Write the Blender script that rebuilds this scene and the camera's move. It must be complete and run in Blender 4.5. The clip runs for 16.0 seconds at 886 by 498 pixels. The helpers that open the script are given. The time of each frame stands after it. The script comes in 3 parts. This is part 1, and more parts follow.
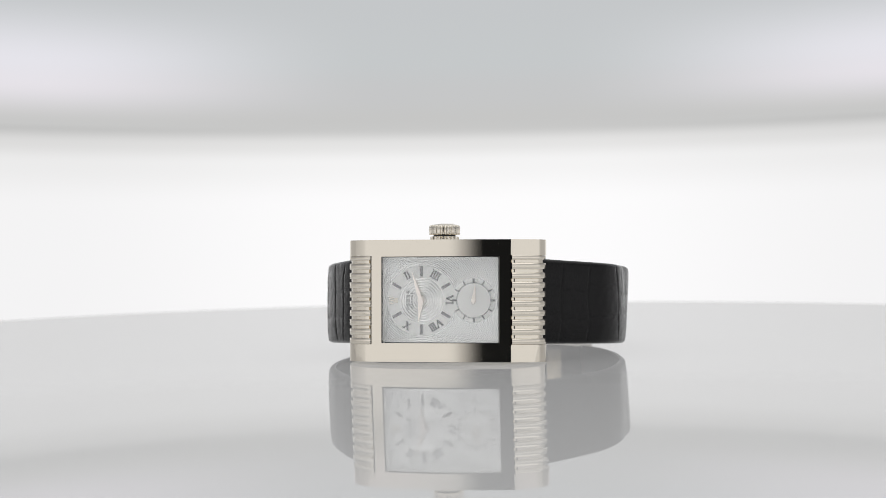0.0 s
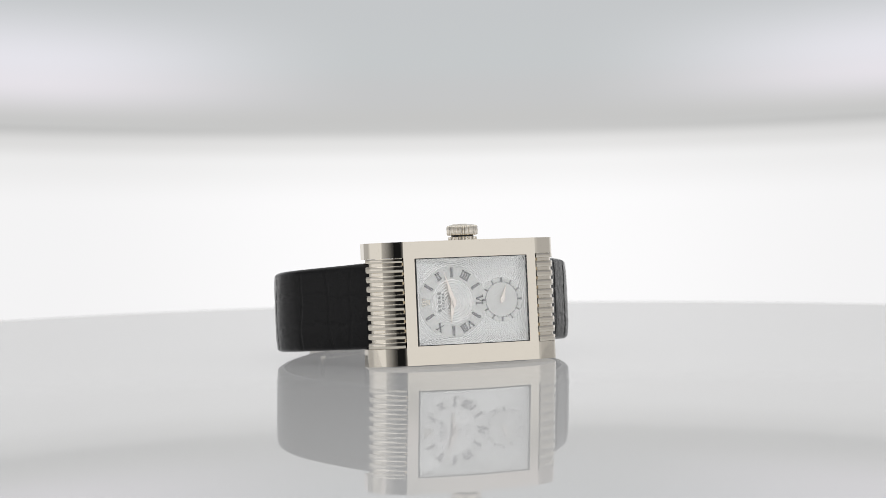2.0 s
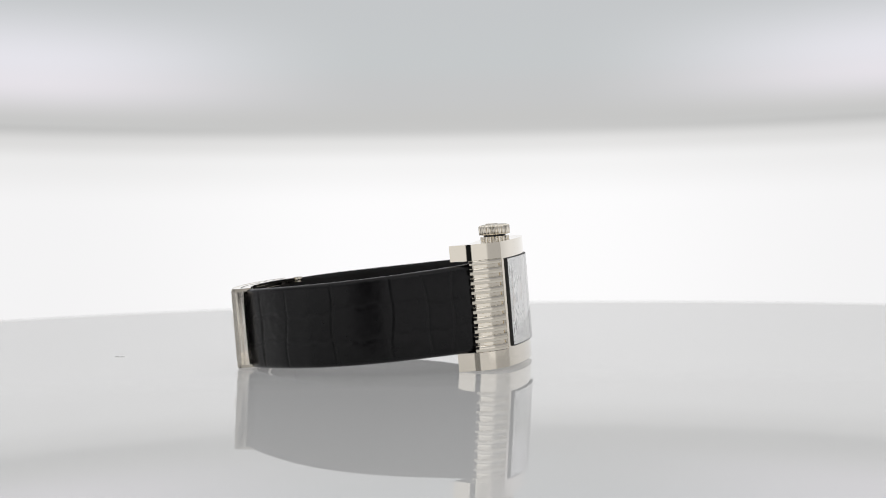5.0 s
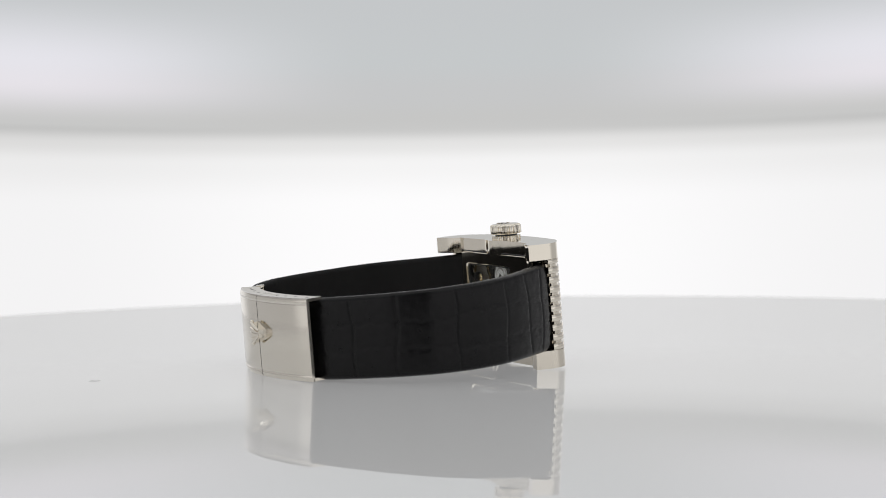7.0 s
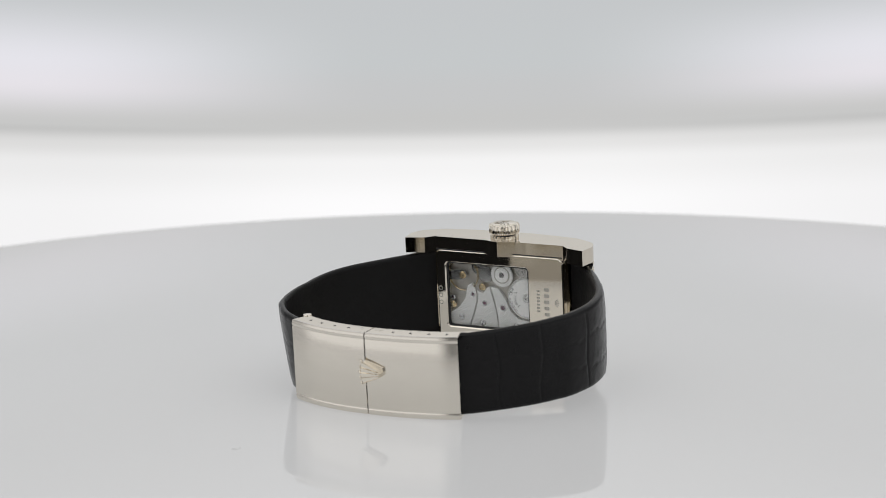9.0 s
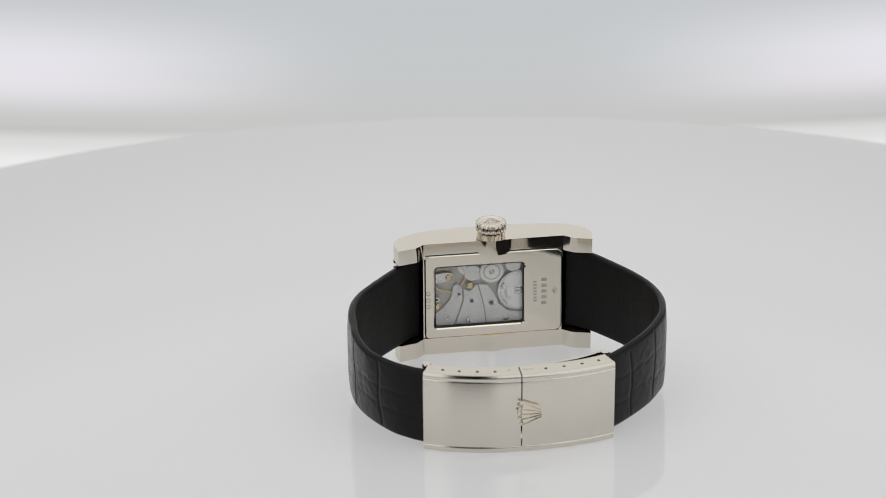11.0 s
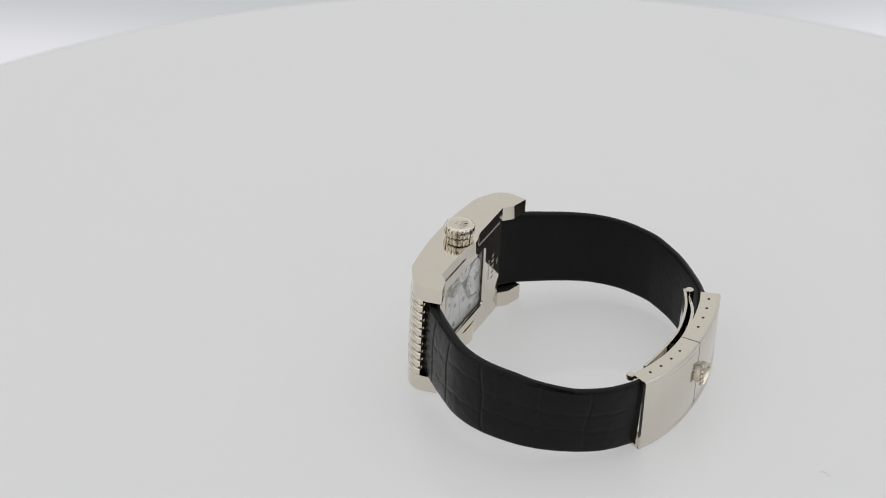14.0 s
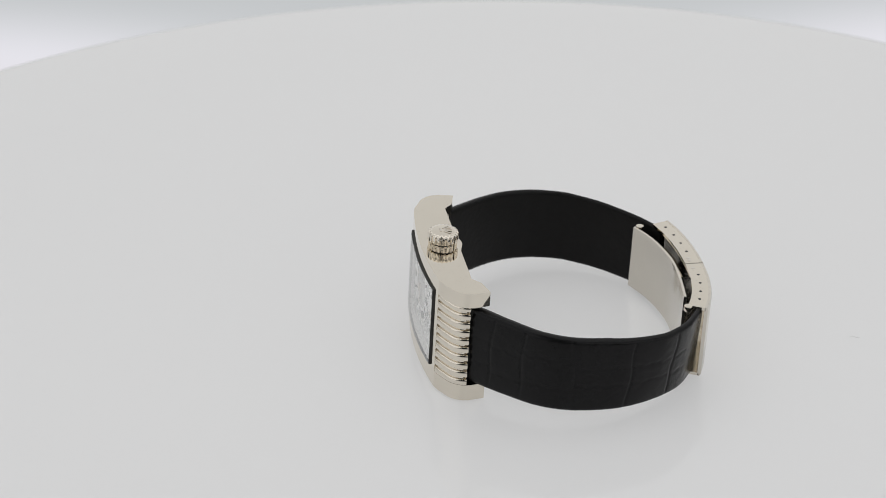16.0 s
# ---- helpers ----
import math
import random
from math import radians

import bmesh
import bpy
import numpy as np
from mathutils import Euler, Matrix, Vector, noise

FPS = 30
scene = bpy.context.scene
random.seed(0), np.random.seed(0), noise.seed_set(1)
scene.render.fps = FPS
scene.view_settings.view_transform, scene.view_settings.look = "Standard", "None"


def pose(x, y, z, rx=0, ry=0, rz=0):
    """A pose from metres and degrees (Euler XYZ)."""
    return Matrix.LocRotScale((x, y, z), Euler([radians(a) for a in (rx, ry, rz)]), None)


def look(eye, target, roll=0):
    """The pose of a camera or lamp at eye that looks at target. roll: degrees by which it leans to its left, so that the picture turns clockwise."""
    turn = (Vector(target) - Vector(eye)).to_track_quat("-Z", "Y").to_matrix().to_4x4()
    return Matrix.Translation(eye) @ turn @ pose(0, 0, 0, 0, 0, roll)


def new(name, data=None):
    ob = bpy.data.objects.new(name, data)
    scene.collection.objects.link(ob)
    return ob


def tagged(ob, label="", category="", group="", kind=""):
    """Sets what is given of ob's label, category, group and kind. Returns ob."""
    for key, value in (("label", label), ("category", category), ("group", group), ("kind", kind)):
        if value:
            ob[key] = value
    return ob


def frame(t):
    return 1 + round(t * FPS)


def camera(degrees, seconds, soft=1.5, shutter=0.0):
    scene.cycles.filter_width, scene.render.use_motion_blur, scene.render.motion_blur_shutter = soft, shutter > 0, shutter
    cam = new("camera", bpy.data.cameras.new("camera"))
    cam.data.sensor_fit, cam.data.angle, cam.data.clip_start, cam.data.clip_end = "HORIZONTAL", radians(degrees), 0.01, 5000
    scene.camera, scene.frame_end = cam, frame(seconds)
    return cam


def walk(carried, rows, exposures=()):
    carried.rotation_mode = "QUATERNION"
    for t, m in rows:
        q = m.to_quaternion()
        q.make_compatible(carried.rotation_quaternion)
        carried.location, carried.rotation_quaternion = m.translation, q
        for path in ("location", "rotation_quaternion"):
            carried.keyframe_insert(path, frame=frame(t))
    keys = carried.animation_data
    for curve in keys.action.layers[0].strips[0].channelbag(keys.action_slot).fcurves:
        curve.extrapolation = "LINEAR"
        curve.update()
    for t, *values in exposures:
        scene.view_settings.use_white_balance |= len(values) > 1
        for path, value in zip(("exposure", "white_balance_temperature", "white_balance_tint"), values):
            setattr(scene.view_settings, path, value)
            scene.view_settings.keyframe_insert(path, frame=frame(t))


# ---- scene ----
# The camera and the light tent ride together on one arm, which swings up about a level axis.
PIVOT = (0.0, 0.0, 0.0055)
cam = camera(19.87, 16.0, 0.8)
cam.data.dof.use_dof, cam.data.dof.focus_distance, cam.data.dof.aperture_fstop = True, 0.575, 25
CAM_LOCAL = look((-0.00357, -0.5888, 0.0), (-0.00927, 0.41057, 0.03498), -0.915)
RISE = [(0, 4.68), (3, 4.68), (6.2, 4.68), (6.5, 4.72), (7, 5.2), (7.5, 6.51), (8, 8.53), (8.5, 10.63), (9, 12.85), (9.5, 15.02),
        (10, 17.22), (10.5, 19.41), (11, 21.57), (11.5, 23.72), (12, 25.8), (12.5, 27.85), (13, 29.95), (13.5, 31.88), (14, 32.97),
        (14.5, 32.66), (15, 32.49), (15.5, 32.38), (16, 32.34)]


def arm(degrees):
    return pose(*PIVOT, -degrees, 0, 0)


walk(cam, [(t, arm(a) @ CAM_LOCAL) for t, a in RISE])

# ---- light: the tent's glowing panels and a disc made to glow, in a dark studio ----
world = bpy.data.worlds.new("studio_dark")
world.use_nodes = True
world.node_tree.nodes["Background"].inputs[0].default_value = (0.9, 0.95, 1.0, 1)
world.node_tree.nodes["Background"].inputs[1].default_value = 0.012
scene.world = world
scene.view_settings.exposure = 0.0
# panel strengths; the last is the glow added to the turntable disc
WALL_GLOW, RIM_GLOW, ROOF_GLOW, TABLE_GLOW = 0.985, 0.92, 0.66, 0.39


# ---- materials ----
def node_material(name):
    m = bpy.data.materials.new(name)
    m.use_nodes = True
    nt = m.node_tree
    return m, nt, nt.nodes["Principled BSDF"]


def surface(name, color, rough=0.4, metal=0.0, vary=0.05, scale=400.0, bump=0.0, bump_scale=3000.0, ior=1.45, rough_vary=0.05, spec=0.5):
    """A plain surface whose colour and gloss vary a little at two scales, with fine relief."""
    m, nt, b = node_material(name)
    n, l = nt.nodes, nt.links
    b.inputs["Metallic"].default_value = metal
    b.inputs["IOR"].default_value = ior
    co = n.new("ShaderNodeTexCoord")
    big = n.new("ShaderNodeTexNoise")
    big.inputs["Scale"].default_value, big.inputs["Detail"].default_value = scale, 6
    l.new(co.outputs["Object"], big.inputs["Vector"])
    mix = n.new("ShaderNodeMix")
    mix.data_type = "RGBA"
    lo, hi = [max(0, c * (1 - vary)) for c in color], [min(1, c * (1 + vary)) for c in color]
    mix.inputs[6].default_value, mix.inputs[7].default_value = (*lo, 1), (*hi, 1)
    l.new(big.outputs["Fac"], mix.inputs[0])
    l.new(mix.outputs[2], b.inputs["Base Color"])
    fine = n.new("ShaderNodeTexNoise")
    fine.inputs["Scale"].default_value, fine.inputs["Detail"].default_value = bump_scale, 4
    l.new(co.outputs["Object"], fine.inputs["Vector"])
    rr = n.new("ShaderNodeMapRange")
    rr.inputs[3].default_value, rr.inputs[4].default_value = max(0, rough - rough_vary), rough + rough_vary
    l.new(big.outputs["Fac"], rr.inputs[0])
    l.new(rr.outputs[0], b.inputs["Roughness"])
    b.inputs["Specular IOR Level"].default_value = spec
    if bump:
        bp = n.new("ShaderNodeBump")
        bp.inputs["Strength"].default_value, bp.inputs["Distance"].default_value = bump, 0.0001
        l.new(fine.outputs["Fac"], bp.inputs["Height"])
        l.new(bp.outputs[0], b.inputs["Normal"])
    return m


GOLD = surface("white_gold", (0.75, 0.698, 0.608), 0.05, 1.0, 0.02, 150, rough_vary=0.02)
SATIN = surface("brushed_white_gold", (0.71, 0.67, 0.60), 0.11, 1.0, 0.03, 200, 0.05, 6000, rough_vary=0.03)
LEATHER = surface("black_alligator_leather", (0.0052, 0.0052, 0.0055), 0.2, 0, 0.35, 350, 0.5, 2500, 1.5, 0.12, 0.17)
LINING = surface("black_lining_leather", (0.0075, 0.0072, 0.0072), 0.45, 0, 0.3, 500, 1.0, 900, 1.45, 0.1, 0.18)
LINT_FLUFF = surface("pale_lint", (0.62, 0.62, 0.62), 0.8, 0, 0.2, 500, 0.1, 2500, 1.5, 0.1, 0.3)
SILVER = surface("silvered_plate", (0.93, 0.925, 0.905), 0.5, 0.1, 0.03, 300, 0.05, 5000)
INK = surface("dark_steel_print", (0.30, 0.30, 0.305), 0.2, 1.0, 0.1, 500)
GREY_PRINT = surface("grey_print", (0.42, 0.42, 0.42), 0.5, 0.2, 0.1, 500)
HAND_METAL = surface("polished_hand_metal", (0.88, 0.82, 0.77), 0.2, 1.0, 0.03, 400)
DARK = surface("dark_gap", (0.02, 0.02, 0.02), 0.5, 0, 0.2, 400)
BRASS = surface("gilt_brass", (0.68, 0.53, 0.31), 0.25, 1.0, 0.08, 900)
RUBY = surface("ruby_jewel", (0.07, 0.02, 0.04), 0.08, 0, 0.2, 900, ior=1.76)
STEEL = surface("movement_steel", (0.62, 0.62, 0.61), 0.2, 1.0, 0.06, 700)
ENGRAVED = surface("engraved_metal", (0.52, 0.50, 0.46), 0.45, 1.0, 0.1, 700)


def opal_material():
    """Polished opal acrylic with an added glow: a pale body that gives off a little light, with no lamp below, under a
    clear gloss.
    """
    m, nt, b = node_material("opal_acrylic_added_glow")
    n, l = nt.nodes, nt.links
    n.remove(b)
    co, no = n.new("ShaderNodeTexCoord"), n.new("ShaderNodeTexNoise")
    no.inputs["Scale"].default_value, no.inputs["Detail"].default_value = 7, 5
    l.new(co.outputs["Object"], no.inputs["Vector"])
    mix = n.new("ShaderNodeMix")
    mix.data_type = "RGBA"
    mix.inputs[6].default_value, mix.inputs[7].default_value = (0.336, 0.337, 0.339, 1), (0.347, 0.347, 0.347, 1)
    l.new(no.outputs["Fac"], mix.inputs[0])
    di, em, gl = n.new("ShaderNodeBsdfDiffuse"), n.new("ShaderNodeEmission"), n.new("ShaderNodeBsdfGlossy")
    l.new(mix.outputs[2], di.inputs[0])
    # even emission added to lift the shade round the watch; nothing lights the disc below
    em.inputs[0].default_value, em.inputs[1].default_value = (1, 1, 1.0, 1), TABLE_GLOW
    gl.inputs["Roughness"].default_value = 0.012
    fr, add, mx = n.new("ShaderNodeFresnel"), n.new("ShaderNodeAddShader"), n.new("ShaderNodeMixShader")
    fr.inputs[0].default_value = 1.40
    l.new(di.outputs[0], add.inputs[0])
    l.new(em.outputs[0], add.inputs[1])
    sc = n.new("ShaderNodeMath")
    sc.operation = "MULTIPLY"
    sc.inputs[1].default_value = 1.0
    l.new(fr.outputs[0], sc.inputs[0])
    l.new(sc.outputs[0], mx.inputs[0])
    l.new(add.outputs[0], mx.inputs[1])
    l.new(gl.outputs[0], mx.inputs[2])
    l.new(mx.outputs[0], n["Material Output"].inputs[0])
    return m


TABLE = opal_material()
STUDIO = surface("studio_floor_grey", (0.06, 0.06, 0.065), 0.7, 0, 0.2, 3)


def striped(name, color, centers, pitch, metal=0.75, rough=0.34, depth=0.5, bend=0.0):
    """Engine-turned metal: fine grooves at a steady pitch, ring-shaped about a centre."""
    m = surface(name, color, rough, metal, 0.03, 300)
    nt = m.node_tree
    n, l, b = nt.nodes, nt.links, nt.nodes["Principled BSDF"]
    co = n.new("ShaderNodeTexCoord")
    sub = n.new("ShaderNodeVectorMath")
    sub.operation = "SUBTRACT"
    sub.inputs[1].default_value = centers
    l.new(co.outputs["Object"], sub.inputs[0])
    ln = n.new("ShaderNodeVectorMath")
    ln.operation = "LENGTH"
    l.new(sub.outputs[0], ln.inputs[0])
    k = n.new("ShaderNodeMath")
    k.operation = "MULTIPLY"
    k.inputs[1].default_value = 2 * math.pi / pitch
    l.new(ln.outputs["Value"], k.inputs[0])
    si = n.new("ShaderNodeMath")
    si.operation = "SINE"
    l.new(k.outputs[0], si.inputs[0])
    bp = n.new("ShaderNodeBump")
    bp.inputs["Strength"].default_value, bp.inputs["Distance"].default_value = depth, pitch * 0.25
    l.new(si.outputs[0], bp.inputs["Height"])
    l.new(bp.outputs[0], b.inputs["Normal"])
    return m


MM = 0.001
DIAL_RAYS = striped("dial_outer_engine_turning", (0.97, 0.97, 0.955), (-0.00465, 0.00105, 0.0141), 0.00042, 0.6, 0.24, 0.36)
DIAL_RINGS = striped("dial_centre_engine_turning", (0.97, 0.965, 0.95), (-0.00465, 0.00105, 0.0141), 0.00058, 0.6, 0.24, 0.36)
BRIDGE = striped("striped_movement_bridge", (0.93, 0.93, 0.91), (0.022, 0.0066, 0.034), 0.00048, 0.3, 0.4, 0.6)


def glass_material():
    m, nt, b = node_material("sapphire_glass")
    n, l = nt.nodes, nt.links
    n.remove(b)
    lw = n.new("ShaderNodeLayerWeight")
    lw.inputs[0].default_value = 0.5
    po, fr = n.new("ShaderNodeMath"), n.new("ShaderNodeMath")
    po.operation, fr.operation = "POWER", "MULTIPLY_ADD"
    po.inputs[1].default_value, fr.inputs[1].default_value, fr.inputs[2].default_value = 2.5, 0.95, 0.045
    l.new(lw.outputs["Facing"], po.inputs[0])
    l.new(po.outputs[0], fr.inputs[0])
    tr, gl, mx = n.new("ShaderNodeBsdfTransparent"), n.new("ShaderNodeBsdfGlossy"), n.new("ShaderNodeMixShader")
    tr.inputs[0].default_value, gl.inputs["Roughness"].default_value = (0.985, 0.99, 0.99, 1), 0.01
    l.new(fr.outputs[0], mx.inputs[0])
    l.new(tr.outputs[0], mx.inputs[1])
    l.new(gl.outputs[0], mx.inputs[2])
    l.new(mx.outputs[0], n["Material Output"].inputs[0])
    return m


GLASS = glass_material()


def clear_material():
    m, nt, b = node_material("clear_inner_face")
    tr = nt.nodes.new("ShaderNodeBsdfTransparent")
    nt.nodes.remove(b)
    nt.links.new(tr.outputs[0], nt.nodes["Material Output"].inputs[0])
    return m


CLEAR = clear_material()


def glaze(ob, side):
    """Only the outer face of a pane mirrors; side is the sign of y that it faces."""
    ob.data.materials.append(CLEAR)
    for f in ob.data.polygons:
        f.material_index = 0 if f.normal.y * side > 0.7 else 1
    ob.visible_shadow = False



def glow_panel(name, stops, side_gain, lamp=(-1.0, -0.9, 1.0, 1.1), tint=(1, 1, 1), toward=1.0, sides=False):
    """A diffuser with its light painted into the emission: brightness runs with height (stops: height in m, rgb) and
    changes at both sides, within the heights lamp = (start, full, full, end), where no lamp stands; toward scales the
    camera's half of a roof; sides: the flanks are painted dimmer; next to the camera's opening the glow is painted to
    fall off."""
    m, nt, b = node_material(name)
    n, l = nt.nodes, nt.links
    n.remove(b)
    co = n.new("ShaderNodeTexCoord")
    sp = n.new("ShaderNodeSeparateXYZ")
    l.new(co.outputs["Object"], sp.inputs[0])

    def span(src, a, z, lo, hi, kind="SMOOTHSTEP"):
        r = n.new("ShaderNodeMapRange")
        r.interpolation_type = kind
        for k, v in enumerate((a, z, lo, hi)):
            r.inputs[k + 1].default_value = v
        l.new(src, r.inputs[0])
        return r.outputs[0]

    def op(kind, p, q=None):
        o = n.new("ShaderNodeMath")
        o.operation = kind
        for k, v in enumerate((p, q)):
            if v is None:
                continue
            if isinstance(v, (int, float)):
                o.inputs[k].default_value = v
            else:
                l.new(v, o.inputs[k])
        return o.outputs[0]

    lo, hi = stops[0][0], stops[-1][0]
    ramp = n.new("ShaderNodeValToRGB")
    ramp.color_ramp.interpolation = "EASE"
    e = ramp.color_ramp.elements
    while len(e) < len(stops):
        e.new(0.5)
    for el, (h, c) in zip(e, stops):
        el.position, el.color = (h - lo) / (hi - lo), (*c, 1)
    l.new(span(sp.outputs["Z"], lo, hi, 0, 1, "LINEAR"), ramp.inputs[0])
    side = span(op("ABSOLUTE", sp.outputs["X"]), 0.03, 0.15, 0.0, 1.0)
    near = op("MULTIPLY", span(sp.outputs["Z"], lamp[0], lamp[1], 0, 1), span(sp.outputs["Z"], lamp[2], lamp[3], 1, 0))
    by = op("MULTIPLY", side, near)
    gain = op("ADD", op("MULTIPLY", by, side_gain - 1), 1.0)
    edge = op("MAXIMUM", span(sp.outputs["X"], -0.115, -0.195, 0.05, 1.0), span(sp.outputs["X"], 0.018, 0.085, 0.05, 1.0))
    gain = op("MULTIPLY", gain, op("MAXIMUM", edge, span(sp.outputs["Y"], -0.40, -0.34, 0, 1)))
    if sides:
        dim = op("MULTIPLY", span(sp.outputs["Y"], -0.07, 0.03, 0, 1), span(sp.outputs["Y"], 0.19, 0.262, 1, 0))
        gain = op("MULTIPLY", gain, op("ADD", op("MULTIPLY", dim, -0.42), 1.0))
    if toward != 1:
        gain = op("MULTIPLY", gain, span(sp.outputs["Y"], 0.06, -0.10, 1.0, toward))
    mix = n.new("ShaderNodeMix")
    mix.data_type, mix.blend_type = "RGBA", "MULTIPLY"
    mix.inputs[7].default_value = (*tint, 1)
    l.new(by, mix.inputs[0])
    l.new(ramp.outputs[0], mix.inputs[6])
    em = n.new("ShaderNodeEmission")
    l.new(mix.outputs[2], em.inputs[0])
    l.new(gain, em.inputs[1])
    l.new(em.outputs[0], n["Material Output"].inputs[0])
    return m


# ---- building helpers ----
def finish(bm, name, material, sharp=32, scale=MM):
    bmesh.ops.recalc_face_normals(bm, faces=bm.faces)
    for f in bm.faces:
        f.smooth = True
    for e in bm.edges:
        e.smooth = not (len(e.link_faces) != 2 or e.calc_face_angle(0) > radians(sharp))
    me = bpy.data.meshes.new(name)
    bmesh.ops.scale(bm, vec=(scale,) * 3, verts=bm.verts)
    bm.to_mesh(me)
    bm.free()
    me.materials.append(material)
    return me


def part(name, bm, material, parent, label="", sharp=32, scale=MM):
    """Link a bmesh as one mesh object under a thing or a part."""
    ob = new(name, finish(bm, name, material, sharp, scale))
    ob.parent = parent
    return tagged(ob, label)


def bevel_sharp(bm, width, segments=2, angle=35):
    es = [e for e in bm.edges if len(e.link_faces) == 2 and e.calc_face_angle(0) > radians(angle)]
    bmesh.ops.bevel(bm, geom=es, offset=width, segments=segments, profile=0.5, affect="EDGES", clamp_overlap=True)
    return bm


def box(x0, x1, y0, y1, z0, z1, bevel=0.0, bm=None):
    bm = bm or bmesh.new()
    v = [bm.verts.new((x, y, z)) for x in (x0, x1) for y in (y0, y1) for z in (z0, z1)]
    for q in ((0, 1, 3, 2), (4, 6, 7, 5), (0, 4, 5, 1), (2, 3, 7, 6), (0, 2, 6, 4), (1, 5, 7, 3)):
        bm.faces.new([v[i] for i in q])
    if bevel:
        bevel_sharp(bm, bevel)
    return bm


def grid_solid(xs, layers, zs, present):
    """A solid of cells: columns along x, layers in depth (given for each x), levels in z; present(i, j, k) says which cells are full."""
    bm, vs = bmesh.new(), {}
    nj = len(layers(xs[0])) - 1

    def v(i, j, k):
        if (i, j, k) not in vs:
            vs[i, j, k] = bm.verts.new((xs[i], layers(xs[i])[j], zs[k]))
        return vs[i, j, k]

    def full(i, j, k):
        return 0 <= i < len(xs) - 1 and 0 <= j < nj and 0 <= k < len(zs) - 1 and present(i, j, k)

    for i in range(len(xs) - 1):
        for j in range(nj):
            for k in range(len(zs) - 1):
                if not full(i, j, k):
                    continue
                for (a, b, c), q in (((-1, 0, 0), ((0, 0, 0), (0, 0, 1), (0, 1, 1), (0, 1, 0))), ((1, 0, 0), ((1, 0, 0), (1, 1, 0), (1, 1, 1), (1, 0, 1))),
                                     ((0, -1, 0), ((0, 0, 0), (1, 0, 0), (1, 0, 1), (0, 0, 1))), ((0, 1, 0), ((0, 1, 0), (0, 1, 1), (1, 1, 1), (1, 1, 0))),
                                     ((0, 0, -1), ((0, 0, 0), (0, 1, 0), (1, 1, 0), (1, 0, 0))), ((0, 0, 1), ((0, 0, 1), (1, 0, 1), (1, 1, 1), (0, 1, 1)))):
                    if not full(i + a, j + b, k + c):
                        bm.faces.new([v(i + p, j + r, k + s) for p, r, s in q])
    return bm


def lathe(profile, n=48, flutes=0, depth=0.0, flute_rows=()):
    """A turned piece about z: profile of (radius, z); the rows named in flute_rows are fluted."""
    bm = bmesh.new()
    rows = []
    for a, (r, z) in enumerate(profile):
        row = []
        for i in range(n):
            t = 2 * math.pi * i / n
            rr = r - (depth * max(0.0, min(1.0, 0.5 + 0.95 * math.cos(flutes * t))) if a in flute_rows else 0)
            row.append(bm.verts.new((rr * math.cos(t), rr * math.sin(t), z)))
        rows.append(row)
    for a, b in zip(rows, rows[1:]):
        for i in range(n):
            bm.faces.new((a[i], a[(i + 1) % n], b[(i + 1) % n], b[i]))
    bm.faces.new(rows[0][::-1])
    bm.faces.new(rows[-1])
    return bm


def prism(points, y0, y1, bm=None):
    """A flat plate: an outline in (x, z) drawn out from depth y0 to y1."""
    bm = bm or bmesh.new()
    a, b = [bm.verts.new((x, y0, z)) for x, z in points], [bm.verts.new((x, y1, z)) for x, z in points]
    bm.faces.new(a)
    bm.faces.new(b[::-1])
    for i in range(len(a)):
        j = (i + 1) % len(a)
        bm.faces.new((a[i], a[j], b[j], b[i]))
    return bm


def ring(cx, cz, r0, r1, y0, y1, n=96, bm=None):
    """A flat ring facing along y; r0 = 0 gives a disc."""
    if r0 <= 0:
        return prism([(cx + r1 * math.cos(2 * math.pi * i / n), cz + r1 * math.sin(2 * math.pi * i / n)) for i in range(n)], y0, y1, bm)
    bm = bm or bmesh.new()
    vs = [[bm.verts.new((cx + r * math.cos(2 * math.pi * i / n), y, cz + r * math.sin(2 * math.pi * i / n))) for i in range(n)]
          for r, y in ((r0, y0), (r1, y0), (r1, y1), (r0, y1))]
    for a in range(4):
        p, q = vs[a], vs[(a + 1) % 4]
        for i in range(n):
            bm.faces.new((p[i], p[(i + 1) % n], q[(i + 1) % n], q[i]))
    return bm


def smooth_path(pts, n):
    """n points, evenly spaced, on a smooth curve through pts."""
    P = [Vector(p) for p in pts]
    out = []
    for i in range(len(P) - 1):
        a, b, c, d = P[max(i - 1, 0)], P[i], P[i + 1], P[min(i + 2, len(P) - 1)]
        for s in range(24):
            t = s / 24
            out.append(0.5 * (2 * b + (c - a) * t + (2 * a - 5 * b + 4 * c - d) * t * t + (3 * b - a - 3 * c + d) * t ** 3))
    out.append(P[-1])
    L = [0.0]
    for a, b in zip(out, out[1:]):
        L.append(L[-1] + (b - a).length)
    res, k = [], 0
    for i in range(n):
        s = L[-1] * i / (n - 1)
        while k < len(L) - 2 and L[k + 1] < s:
            k += 1
        f = (s - L[k]) / max(L[k + 1] - L[k], 1e-9)
        res.append(out[k].lerp(out[k + 1], min(max(f, 0), 1)))
    return res, L[-1]


def normals_of(path, outward):
    """Unit normals of a plan curve, on the side away from the point outward."""
    ns = []
    for i in range(len(path)):
        d = (path[min(i + 1, len(path) - 1)] - path[max(i - 1, 0)]).normalized()
        n = Vector((d.y, -d.x))
        ns.append(n if n.dot(path[i] - Vector(outward)) > 0 else -n)
    return ns


